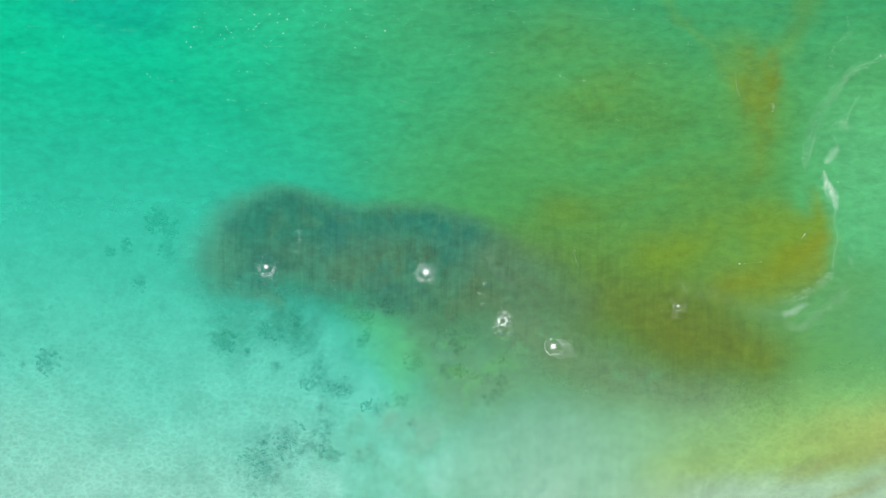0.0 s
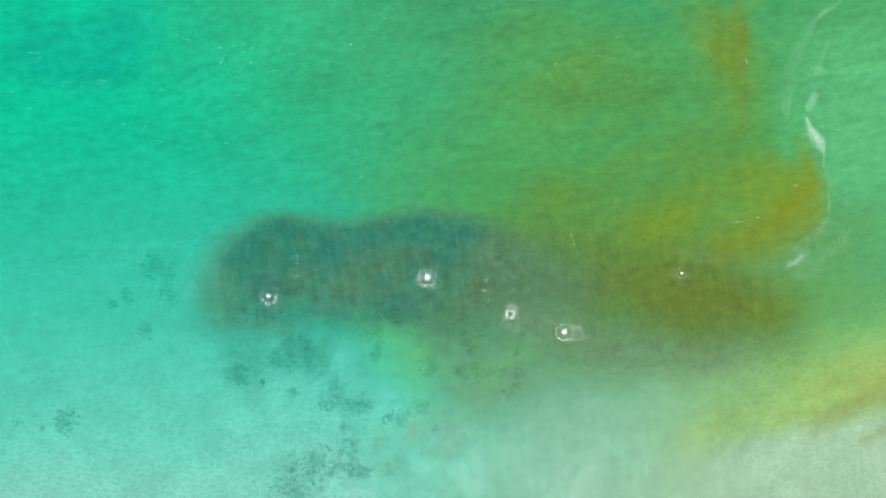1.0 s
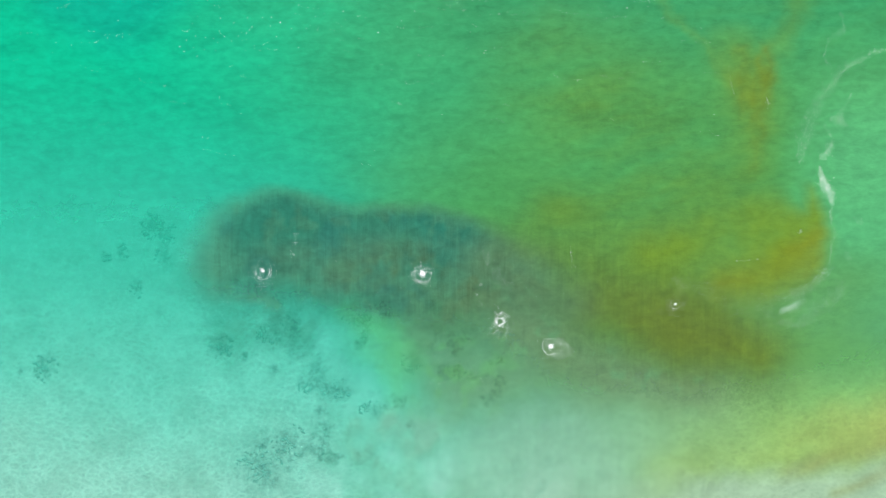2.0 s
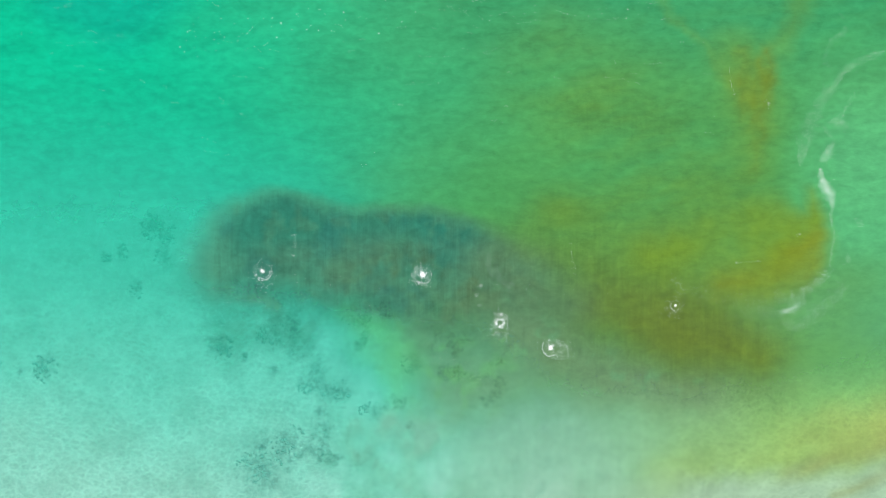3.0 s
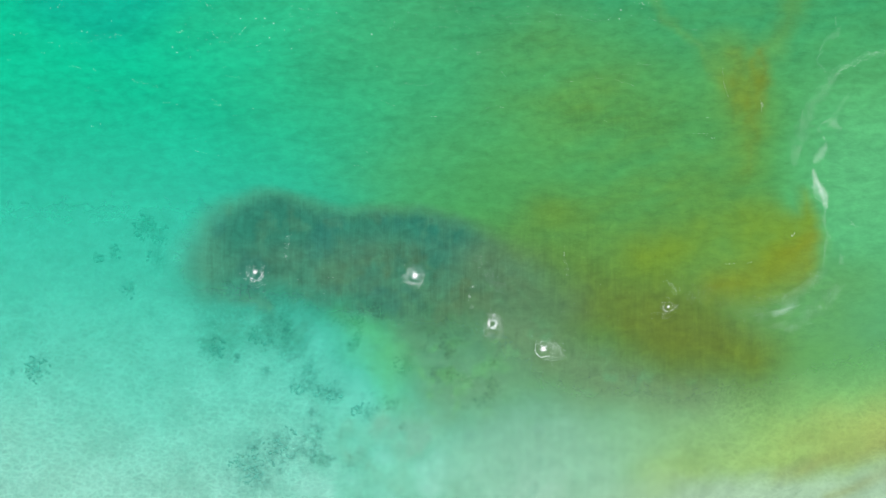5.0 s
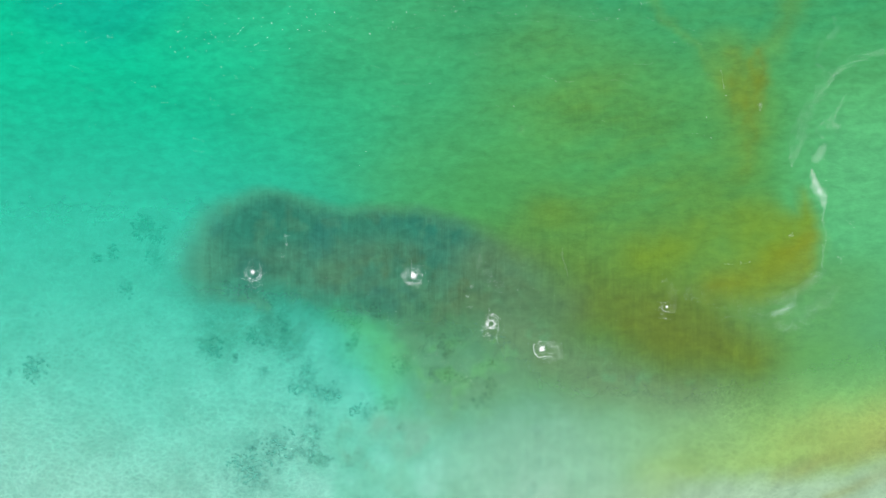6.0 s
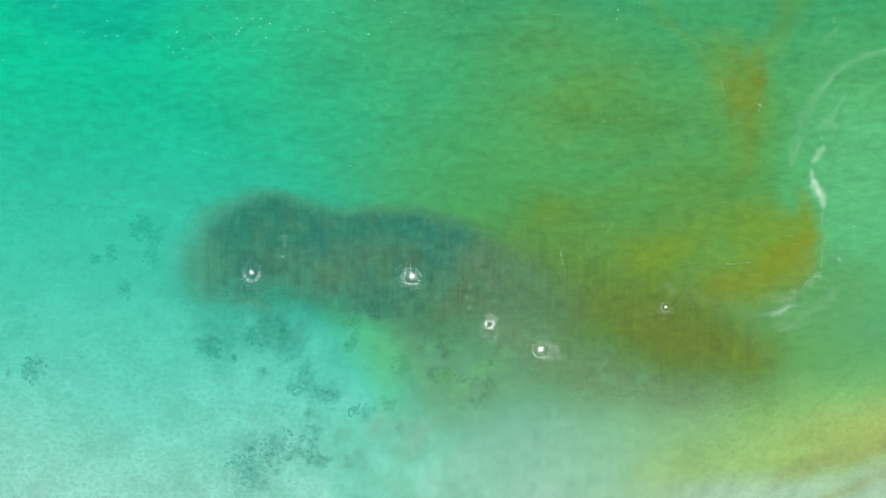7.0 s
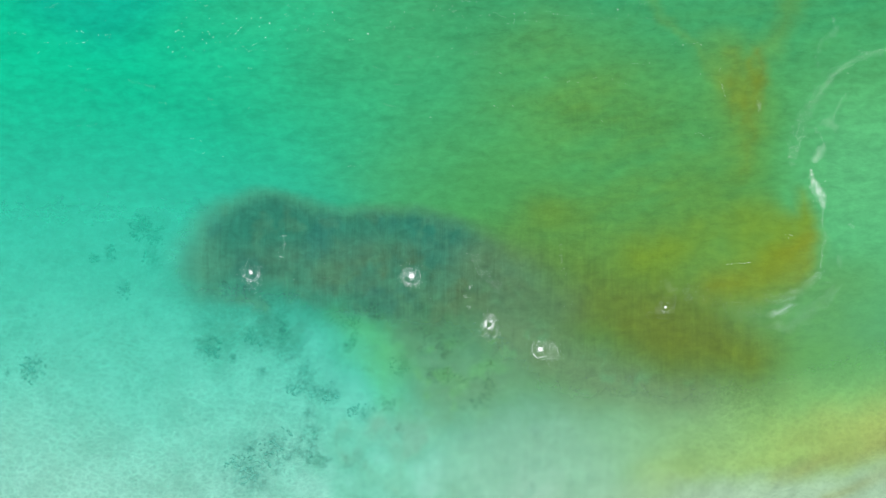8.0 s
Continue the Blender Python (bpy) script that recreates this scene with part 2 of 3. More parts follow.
def water_material():
    g = Graph("sea_water")
    at = g.place()
    depth, calm, haze, light_shafts = (g.attribute(key) for key in ("depth", "caustic_net", "haze", "light_shafts"))
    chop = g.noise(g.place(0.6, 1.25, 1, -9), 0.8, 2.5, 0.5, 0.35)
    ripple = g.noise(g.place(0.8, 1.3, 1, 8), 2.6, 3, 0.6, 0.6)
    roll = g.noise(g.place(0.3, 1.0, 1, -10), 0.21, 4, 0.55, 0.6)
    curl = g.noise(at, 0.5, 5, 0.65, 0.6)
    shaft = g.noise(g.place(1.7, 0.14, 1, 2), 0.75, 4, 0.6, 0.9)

    def about(v, amount):
        return g.math("MULTIPLY", g.math("SUBTRACT", v, 0.5), amount)

    # net of light that ripples would gather, painted into the transparent colour
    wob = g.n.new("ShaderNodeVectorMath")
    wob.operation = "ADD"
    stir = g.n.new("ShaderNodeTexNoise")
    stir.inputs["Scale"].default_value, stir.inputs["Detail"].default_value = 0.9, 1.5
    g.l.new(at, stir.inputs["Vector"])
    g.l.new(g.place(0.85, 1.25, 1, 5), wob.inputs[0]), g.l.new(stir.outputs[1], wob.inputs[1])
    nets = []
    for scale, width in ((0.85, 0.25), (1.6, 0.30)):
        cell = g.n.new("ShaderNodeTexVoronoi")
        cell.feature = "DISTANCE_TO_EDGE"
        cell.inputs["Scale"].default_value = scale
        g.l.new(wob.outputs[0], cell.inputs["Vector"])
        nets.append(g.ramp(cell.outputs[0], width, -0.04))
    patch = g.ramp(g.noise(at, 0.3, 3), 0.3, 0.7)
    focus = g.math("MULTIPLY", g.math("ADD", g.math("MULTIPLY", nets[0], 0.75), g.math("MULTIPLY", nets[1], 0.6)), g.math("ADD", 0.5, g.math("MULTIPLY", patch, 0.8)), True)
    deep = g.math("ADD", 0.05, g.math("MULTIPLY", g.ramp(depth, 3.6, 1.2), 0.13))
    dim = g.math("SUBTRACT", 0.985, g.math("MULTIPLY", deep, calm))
    caustic_net = g.mix(focus, g.node("CombineXYZ", dim, dim, dim), (0.995, 0.995, 0.995))
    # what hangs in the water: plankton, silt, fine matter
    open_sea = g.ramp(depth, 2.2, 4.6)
    # lift: wave light and dark and light shafts painted into both water colours
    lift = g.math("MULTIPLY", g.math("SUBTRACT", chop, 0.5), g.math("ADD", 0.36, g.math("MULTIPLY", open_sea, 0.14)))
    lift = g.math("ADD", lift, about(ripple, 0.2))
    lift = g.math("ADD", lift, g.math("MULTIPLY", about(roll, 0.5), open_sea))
    lift = g.math("ADD", lift, g.math("MULTIPLY", g.math("ADD", about(shaft, 0.56), about(curl, 0.55)), light_shafts))
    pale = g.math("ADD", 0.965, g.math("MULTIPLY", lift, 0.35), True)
    clear = g.node("BsdfTransparent", g.mix(1.0, g.mix(1.0, g.attribute("tint", 0), caustic_net, "MULTIPLY"), g.node("CombineXYZ", pale, pale, pale), "MULTIPLY"))
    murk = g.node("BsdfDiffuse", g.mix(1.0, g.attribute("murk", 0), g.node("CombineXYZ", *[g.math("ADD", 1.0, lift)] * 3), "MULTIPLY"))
    under = g.node("MixShader", g.math("ADD", haze, about(curl, 0.22), True), clear, murk)
    gust = g.ramp(g.noise(g.place(0.5, 1.2, 1, -6), 0.16, 3, 0.6, 0.4), 0.40, 0.68)
    waves = g.math("ADD", chop, g.math("MULTIPLY", ripple, g.math("ADD", 0.35, g.math("MULTIPLY", g.math("MULTIPLY", gust, open_sea), 0.5))))
    normal = g.bump(waves, 1.0, 0.045)
    shine = g.node("BsdfGlossy", (1, 1, 1), 0.045)
    g.l.new(normal, shine.node.inputs["Normal"])
    fres = g.node("Fresnel", 1.33)
    g.l.new(normal, fres.node.inputs["Normal"])
    return g.done(g.node("MixShader", fres, under, shine))


def foam_material():
    g = Graph("sea_foam")
    n = g.noise(g.place(), 6, 3)
    shader = g.node("BsdfPrincipled", g.mix(n, (0.84, 0.87, 0.85), (0.95, 0.96, 0.95)), 0.0, 0.6)
    return g.done(shader)


def weed_material():
    g = Graph("weedy_rock")
    at = g.place()
    n, p = g.noise(at, 3, 5, 0.65), g.noise(at, 0.8, 4, 0.6)
    colour = g.mix(n, (0.26, 0.37, 0.33), (0.48, 0.53, 0.46))
    colour = g.mix(g.math("MULTIPLY", g.ramp(p, 0.55, 0.75), 0.7), colour, (0.46, 0.42, 0.33))
    shader = g.node("BsdfPrincipled", colour, 0.0, 0.85)
    g.l.new(g.bump(n, 0.8, 0.1), shader.node.inputs["Normal"])
    return g.done(shader)


BED, WATER, FOAM, WEED = bed_material(), water_material(), foam_material(), weed_material()


# ---- structure: sea bed and water ----
def axis(lo, hi, pitch, far):
    inner = np.arange(lo, hi + pitch / 2, pitch)
    out, gap = [0.0], pitch
    while out[-1] < far:
        gap *= 1.22
        out.append(out[-1] + gap)
    out = np.array(out[1:])
    return np.concatenate([lo - out[::-1], inner, hi + out])


def sheet(name, xs, ys, heights, values, mat):
    gx, gy = np.meshgrid(xs, ys)
    nx, ny = len(xs), len(ys)
    me = bpy.data.meshes.new(name)
    i = np.arange(nx * ny).reshape(ny, nx)
    quads = np.stack([i[:-1, :-1], i[:-1, 1:], i[1:, 1:], i[1:, :-1]], -1).reshape(-1, 4)
    me.vertices.add(nx * ny)
    me.vertices.foreach_set("co", np.stack([gx, gy, heights(gx, gy)], -1).astype(np.float32).ravel())
    me.loops.add(quads.size)
    me.loops.foreach_set("vertex_index", quads.ravel().astype(np.int32))
    me.polygons.add(len(quads))
    me.polygons.foreach_set("loop_start", np.arange(0, quads.size, 4, dtype=np.int32))
    me.update()
    me.polygons.foreach_set("use_smooth", np.ones(len(quads), dtype=bool))
    for key, v in values(gx, gy).items():
        if v.ndim == 3:
            a = me.attributes.new(key, "FLOAT_COLOR", "POINT")
            a.data.foreach_set("color", np.concatenate([v, np.ones(v.shape[:2] + (1,))], -1).astype(np.float32).ravel())
        else:
            a = me.attributes.new(key, "FLOAT", "POINT")
            a.data.foreach_set("value", v.astype(np.float32).ravel())
    me.materials.append(mat)
    me.validate()
    return new(name, me)


def bed_values(x, y):
    f = fields(x, y)
    # the fish school is coloured on the bed like the reef growth
    weed = 0.66 * f["weed"] + 0.14 * f["crest"]
    wx, wy = warp(x, y, 3, 0.8, 90)
    for cx, cy, wide, deep, _ in REEFS:
        weed = np.maximum(weed, 0.43 * np.exp(-((wx - cx) / (1.3 * wide)) ** 2 - ((wy - cy) / (1.3 * deep)) ** 2))
    return {"weed": np.clip(np.maximum.reduce([weed, 0.42 * f["tail"] * (1 - f["weed"]) * (1 - 0.45 * f["mottle"]), (0.5 + 0.14 * f["mottle"]) * f["reef"], 0.45 * f["field"]]), 0, 1)}


def tone(r, g, b):
    """Albedo of matter in the water that looks like this 8-bit colour in full sun."""
    return np.array([(v / 255 / 12.92 if v < 11 else ((v / 255 + 0.055) / 1.055) ** 2.4) / 1.25 for v in (r, g, b)])


SAND = np.array((0.61, 0.61, 0.51))
ABSORB = np.array((0.71, 0.976, 0.966))        # what a metre of clear water lets through


def water_values(x, y):
    f = fields(x, y)
    clear = curve(y, [-60, -36, -26, -14, 0, 14, 30], [0.06, 0.09, 0.13, 0.22, 0.36, 0.58, 0.80])
    thick = curve(y, [-60, -36, -28, -20, -10, 5], [0.08, 0.12, 0.36, 0.62, 0.80, 0.92])
    haze = clear * (1 - f["green"]) + thick * f["green"]
    dye = np.zeros(x.shape)
    murk = np.zeros(x.shape + (3,)) + tone(6, 202, 150)
    vx, vy = warp(x, y, 9, 1.5, 43)
    drift, wisp = cloud(x, y, 9, 45, 5), cloud(0.45 * x + 0.1 * y, 1.3 * y - 0.3 * x, 6, 47, 5)

    def lay(share, colour, matter=None, stain=None):
        """A veil of matter of that colour; matter: how thick, stain: how much it dyes the water."""
        nonlocal murk, haze, dye
        share = np.clip(share, 0, 1)
        murk = murk + (tone(*colour) - murk) * share[..., None]
        haze = haze if matter is None else haze + (matter - haze) * share
        dye = dye if stain is None else dye + (stain - dye) * share

    green, shore = f["green"], f["shore"]
    lay(step(22, -6, y + 0.12 * x), (48, 212, 170))
    lay(green, (77, 161, 88))
    lay(green * step(20, 38, y) * (0.7 + 0.45 * wisp), (58, 160, 102))
    lay(f["east"], (92, 184, 118))
    lay(0.7 * f["hollow"], (6, 176, 146))
    lay(0.8 * green * shore, (122, 194, 158), None, 0.3)
    turbid = step(-26, -12, vx) * step(30, 12, vx) * step(-20, -26, vy)
    lay(turbid * (0.5 + 0.8 * cloud(x, y, 5, 53, 4)), (120, 182, 150), 0.38, 0.6)
    lay(0.5 * turbid * step(0.2, 1.0, cloud(x, y, 3.2, 57, 4)), (104, 172, 142), 0.42)
    # towards the beach in the south-east: shallow, stained green to yellow
    lay(step(12, 40, vx) * step(-13, -20, vy), (124, 174, 112), 0.34, 0.8)
    lay(step(42, 56, vx) * step(-8, -16, vy), (106, 178, 104), 0.42, 0.9)
    lay(step(30, 56, vx) * step(-16, -27, vy), (136, 184, 106), 0.24, 1.0)
    lay(0.85 * cover(vx, vy, SILT_SHELF, -7, 5) * (0.75 + 0.4 * drift), (152, 186, 108), 0.2, 1.0)
    lay(0.62 * cover(vx, vy, YELLOW_BAR, -5, 4.5) * step(36, 66, x) * (0.75 + 0.4 * drift), (180, 188, 98), 0.2, 1.0)
    lay(step(16, 40, vx) * step(-30.5, -35.5, vy + 0.10 * (52 - vx)), (160, 198, 162), 0.14, 0.9)
    lay(0.85 * f["shoal"] * (0.8 + 0.4 * wisp), (144, 156, 90), 0.36, 1.0)
    lay(0.95 * f["lee"] * (1 - 0.6 * step(54, 68, vx)), (106, 170, 86), 0.68)
    # grey-green water over the broken reef, the green tongue beside it
    knot = cloud(x, y, 2.2, 49, 3)
    lay(0.85 * f["mottle"], (104, 148, 104), 0.46, 0.6)
    lay(0.6 * f["mottle"] * step(0.1, 0.7, knot), (108, 182, 96), 0.5)
    lay(0.92 * f["tongue"] * (0.9 + 0.25 * drift), (96, 206, 110), 0.46, 0.6)
    lay(0.85 * cover(vx, vy, GREY_TAIL, -4.5, 4.5) * (1 - f["tongue"]), (116, 147, 98), 0.72, 0.6)
    lay(0.55 * cover(vx, vy, GREY_TAIL, -4, 5) * step(0.0, 0.8, knot), (108, 170, 112))
    # olive plankton
    veil = cover(vx, vy, OLIVE_VEIL, -11, 8) * np.clip(0.42 + 0.42 * wisp, 0, 1)
    lay(veil, (98, 148, 60), 0.9)
    lay(0.92 * cover(vx, vy, OLIVE_DRIFT, -8, 5) * (0.92 + 0.2 * drift), (102, 133, 52), 0.86)
    lay(0.7 * cover(vx, vy, SILT_HALO, -5, 4) * (0.5 + 0.5 * wisp), (98, 156, 70), 0.9)
    lay(0.8 * cover(vx, vy, OLIVE_HALO, -6, 5) * (0.75 + 0.4 * wisp), (100, 146, 56), 0.9)
    lay(0.8 * cover(0.5 * (x + vx), 0.5 * (y + vy), BROWN_CORE, -4, 4) * (0.9 + 0.15 * drift), (106, 123, 40), 0.88)
    # dark mass of the fish school, laid as dull matter in the water
    lay(f["weed"] * (1 - 0.6 * f["tongue"]) * (0.92 + 0.2 * drift), (74, 136, 106), 0.80)
    lay(0.9 * cover(vx, vy, SCHOOL_FRINGE, -3, 3.5) * f["weed"], (80, 158, 124))
    lay(0.32 * 4 * f["weed"] * (1 - f["weed"]) * step(-2, 5, y), (92, 142, 90))
    lay(0.8 * f["crest"] * f["weed"] * (0.85 + 0.4 * drift), (38, 130, 107))
    lay(0.6 * cover(vx, vy, WARM_FOOT, -3, 3) * (0.7 + 0.5 * drift), (100, 130, 84))
    lay(0.75 * cover(vx, vy, DARK_EAST, -4, 4), (94, 129, 88), 0.84)
    lay(0.35 * f["weed"] * step(0.2, 0.9, knot) * step(-1, -8, y), (92, 160, 108))
    # patches of brown and of blue-green in it
    patch = cloud(0.8 * x, 0.8 * y, 4.5, 85, 4)
    lay(0.55 * f["weed"] * step(0.0, 0.7, patch) * step(-24, -8, x) * step(3, -3, y), (97, 122, 78))
    lay(0.45 * f["weed"] * step(0.0, 0.7, -patch) * step(6, -4, x), (48, 124, 110))
    lay(0.40 * f["weed"] * step(0.2, 0.8, cloud(x, y, 3.4, 87, 4)), (86, 144, 106))
    ledge = np.maximum(cover(vx, vy, REEF_NORTH, -3.5, 3.5), cover(vx, vy, REEF_FLAT, -3, 3)) * (1 - 0.95 * f["tongue"])
    ledge = ledge * step(-0.1, 0.6, cloud(x, 1.2 * y, 3.8, 89, 5))
    lay(0.75 * ledge * step(-8, -16, vx), (52, 154, 122), 0.55)
    lay(0.6 * ledge * step(-14, -6, vx), (94, 140, 90), 0.5)
    # silt
    lay(0.9 * f["silt"] * (0.8 + 0.35 * drift), (115, 150, 45), 0.94)
    lay(0.72 * f["rim"] * (0.8 + 0.4 * wisp), (132, 140, 24), 0.94)
    kx, ky = warp(vx, vy, 3.5, 0.9, 63)
    for strand in SILT_STRANDS:
        lay(0.7 * cover(kx, ky, strand, -1.6, 1.6) * (0.75 + 0.5 * drift), (110, 127, 36), 0.93)
    haze = np.clip(haze, 0.04, 0.96)
    depth = depth_at(x, y)
    through_water = ABSORB ** depth[..., None]
    stain = np.sqrt(np.clip(murk / (SAND * (1 - haze[..., None])), 0, 1)) / through_water
    stain = 1 + (np.clip(stain, 0.1, 1) - 1) * dye[..., None]
    # caustic_net: how strongly the painted light net shows at each place
    return {"depth": depth, "haze": haze, "murk": murk, "tint": np.clip(through_water * stain, 0, 1), "caustic_net": 1 - 0.8 * step(-24, -8, vx) * (1 - 0.6 * step(26, 44, vx)),
            "light_shafts": np.clip(np.maximum.reduce([f["weed"], 0.7 * f["olive"], 0.6 * f["mottle"], 0.8 * shore * green]), 0, 1)}


def swell(x, y):
    calm = step(-40, 30, y)
    h = 0.01 * np.sin(1.15 * y + 0.12 * x + 1.5 * cloud(x, y, 13, 60, 2)) + 0.015 * cloud(x * 0.6, y * 1.5, 4, 61, 2)
    return h * (0.5 + 0.7 * calm) * step(300, 100, np.hypot(x, y))


sea_bed = sheet("ground", axis(-78, 78, 0.5, 2400), axis(-50, 50, 0.5, 2400), lambda x, y: -depth_at(x, y) + 0.10 * cloud(x, y, 3, 40, 3), bed_values, BED)
tagged(sea_bed, "pale sandy sea bed with dark weed growth and a fish school's dark patch under shallow water", "sea bed", kind="structure")
sea = sheet("water", axis(-76, 76, 0.3, 2400), axis(-48, 48, 0.3, 2400), swell, water_values, WATER)
tagged(sea, "clear turquoise to plankton-green sea with brown silt plumes", "sea", kind="structure")


# ---- things ----
def mesh_of(name, verts, faces, mat, smooth=True):
    me = bpy.data.meshes.new(name)
    me.from_pydata([tuple(map(float, v)) for v in verts], [], faces)
    if smooth:
        me.polygons.foreach_set("use_smooth", np.ones(len(me.polygons), dtype=bool))
    me.materials.append(mat)
    me.update()
    return me


def flecks(spots, rng, thick=0.35):
    """Small ragged domes of froth at (x, y, z, radius)."""
    verts, faces = [], []
    for x, y, z, r in spots:
        n, o = 6, len(verts)
        a0, squash = rng.rand() * 6.28, 0.55 + 0.45 * rng.rand()
        turn = rng.rand() * 3.14
        for k in range(n):
            a, q = a0 + k * 6.283 / n, r * (0.6 + 0.6 * rng.rand())
            px, py = q * math.cos(a), q * squash * math.sin(a)
            verts.append((x + px * math.cos(turn) - py * math.sin(turn), y + px * math.sin(turn) + py * math.cos(turn), z - 0.04))
        verts.append((x + r * 0.2 * (rng.rand() - 0.5), y + r * 0.2 * (rng.rand() - 0.5), z + r * thick + 0.02))
        faces += [(o + k, o + (k + 1) % n, o + n) for k in range(n)]
    return verts, faces


def along(line, count, size, rng, lump=0.0):
    """Places scattered about a line of (x, y, radius), in clumps."""
    line = np.array(line, float)
    seg = np.hypot(*np.diff(line[:, :2], axis=0).T)
    mean = (line[1:, 2] + line[:-1, 2]) / 2
    share = seg * (0.3 + mean)
    cum = np.concatenate([[0], np.cumsum(share)]) / share.sum()
    out = []
    while len(out) < count:
        u = rng.rand()
        i = min(np.searchsorted(cum, u, "right") - 1, len(seg) - 1)
        s = (u - cum[i]) / (cum[i + 1] - cum[i])
        x, y, r = line[i] * (1 - s) + line[i + 1] * s
        x, y = x + rng.randn() * r * 0.42, y + rng.randn() * r * 0.42
        if lump and lattice(np.array(x * 1.3), np.array(y * 1.3), 77) + 0.5 * rng.rand() < lump:
            continue
        out.append((x, y, float(swell(np.array(x), np.array(y))), size * (0.7 + 0.6 * rng.rand() ** 2)))
    return out


def foam(line, count, size, seed, label, lump=0.0, name="foam_streak"):
    rng = np.random.RandomState(seed)
    fine = size < 0.06
    spots = along(line, int(count * (0.8 if fine else 1.45)), size * (1.0 if fine else 0.7), rng, lump)
    ob = new(name, mesh_of(name, *flecks(spots, rng), FOAM))
    return tagged(ob, label, "sea foam", kind="stuff")


foam([(66, 29.2, 0.7), (63, 28.5, 0.8), (61, 27.6, 0.9), (58.8, 26.2, 1.1), (56.7, 23.8, 0.9), (54.6, 20.9, 1.1), (53.4, 18, 1.5), (52.8, 15.8, 1.6), (52.2, 13.4, 0.9), (52, 11.8, 0.4)],
     470, 0.095, 1, "long curving streak of white foam flecks on green water", 0.05)
foam([(58, 34.5, 0.3), (58.6, 32.2, 0.5), (58.2, 31.4, 0.7), (56.5, 30.7, 0.4), (55.8, 28.5, 0.4), (55.4, 27.6, 0.3), (56.5, 26.3, 0.7)],
     100, 0.08, 2, "sparse white foam flecks drifting in a loop")
foam([(60, 22.5, 0.4), (58.6, 20.5, 0.5), (57.5, 18, 0.9), (58.8, 17.7, 0.8), (57.2, 19, 0.5), (55.5, 17.6, 0.3), (56.8, 15.9, 0.4), (56.7, 14.6, 0.6)],
     200, 0.078, 3, "thin broken swirl of white foam flecks", 0.2)
foam([(56.7, 14.8, 0.4), (56, 13.8, 1.1), (55.2, 12.9, 0.6)], 150, 0.09, 4, "small dense patch of white foam", name="foam_patch")
foam([(54.9, 11.6, 0.2), (55.2, 9.6, 0.7), (56.0, 8.3, 1.4), (56.5, 7.2, 0.8), (56.8, 5.8, 0.25)], 270, 0.12, 5, "dense bright wedge of white foam", name="foam_patch")
foam([(55.4, 10.2, 0.3), (56.0, 8.8, 0.7), (56.6, 7.5, 0.6), (56.7, 6.6, 0.2)], 150, 0.09, 25, "closed pale patch of foam inside a wedge of flecks", name="foam_patch")
foam([(56.8, 5.8, 0.2), (56.4, 4.8, 0.25), (56.7, 3, 0.3), (57.2, 1.5, 0.3), (56.6, 0.6, 0.2), (56.5, -1.4, 0.25), (56.3, -2.8, 0.2)],
     64, 0.09, 6, "thin thread of foam along the edge of brown water")
foam([(56.4, -3.4, 0.6), (55.2, -4.2, 0.9), (53.6, -6.0, 1.4), (51, -7.4, 1.2), (48.5, -7.2, 1.0)], 110, 0.115, 7, "ragged line of white foam flecks around brown water", 0.1)
foam([(52.3, -8.2, 1.0), (51, -9, 0.9), (49.2, -9.6, 0.8)], 120, 0.115, 8, "clumped band of white foam flecks", 0.25)
foam([(49.3, -10.8, 0.9), (51, -12, 0.8), (53.2, -10.5, 1.3), (56, -8.2, 1.6), (58.5, -5.5, 1.4)], 210, 0.09, 9, "loosely scattered white foam flecks", 0.2)
foam([(33.5, -5, 1.4), (37, -6.6, 2.2), (41, -7.6, 2.8), (45.5, -9.4, 2.8), (50, -10, 2.2)], 300, 0.08, 10, "loosely scattered fine foam flecks on brown-green water", 0.42)
foam([(47.2, 21.6, 0.5), (47.4, 20.6, 0.3)], 54, 0.053, 11, "small cluster of pale foam flecks", name="foam_patch")
foam([(41.5, 26.5, 0.15), (41.7, 24.5, 0.2), (42.3, 22.4, 0.15)], 64, 0.047, 12, "short thread of pale foam over brown water")
foam([(42, -2.3, 0.15), (44, -2.2, 0.2), (46, -2, 0.15)], 64, 0.053, 13, "short thread of pale foam over brown water")
foam([(51.7, 1.8, 0.5), (52.2, 2.4, 0.4)], 41, 0.047, 14, "small cluster of pale foam flecks", name="foam_patch")
foam([(60.3, 4, 0.7), (61, 3.2, 0.5)], 41, 0.053, 15, "small cluster of pale foam flecks", name="foam_patch")
foam([(58.7, -1.2, 0.6), (59.2, -2.4, 0.5)], 64, 0.047, 16, "small cluster of pale foam flecks", name="foam_patch")
foam([(5.3, -0.8, 1.1), (6, -2.6, 0.9), (7.5, -4.4, 1.2), (9, -5.8, 0.8)], 192, 0.053, 17, "faint scatter of foam flecks over dark water", 0.4)
foam([(18, 0.6, 0.5), (18.3, -1.6, 0.3), (18.8, -4, 0.4)], 64, 0.053, 18, "faint thread of foam flecks")
foam([(-2.5, -19.5, 1.2), (0, -21.5, 2), (4.5, -20, 1.6), (1, -16.5, 1.8), (-5, -15.5, 1.2)], 240, 0.053, 19, "faint scatter of foam flecks over pale water", 0.2)
foam([(33, -4.6, 0.5), (34.6, -6.2, 0.7), (33.2, -8, 0.9), (31.5, -10, 1.2)], 144, 0.047, 20, "faint scatter of foam flecks on olive water", 0.2)
foam([(-35, -9, 5), (-20, -6, 6), (0, -14, 6), (12, -9, 6), (24, -12, 7)], 260, 0.05, 21, "single fine foam flecks spread over dark water")
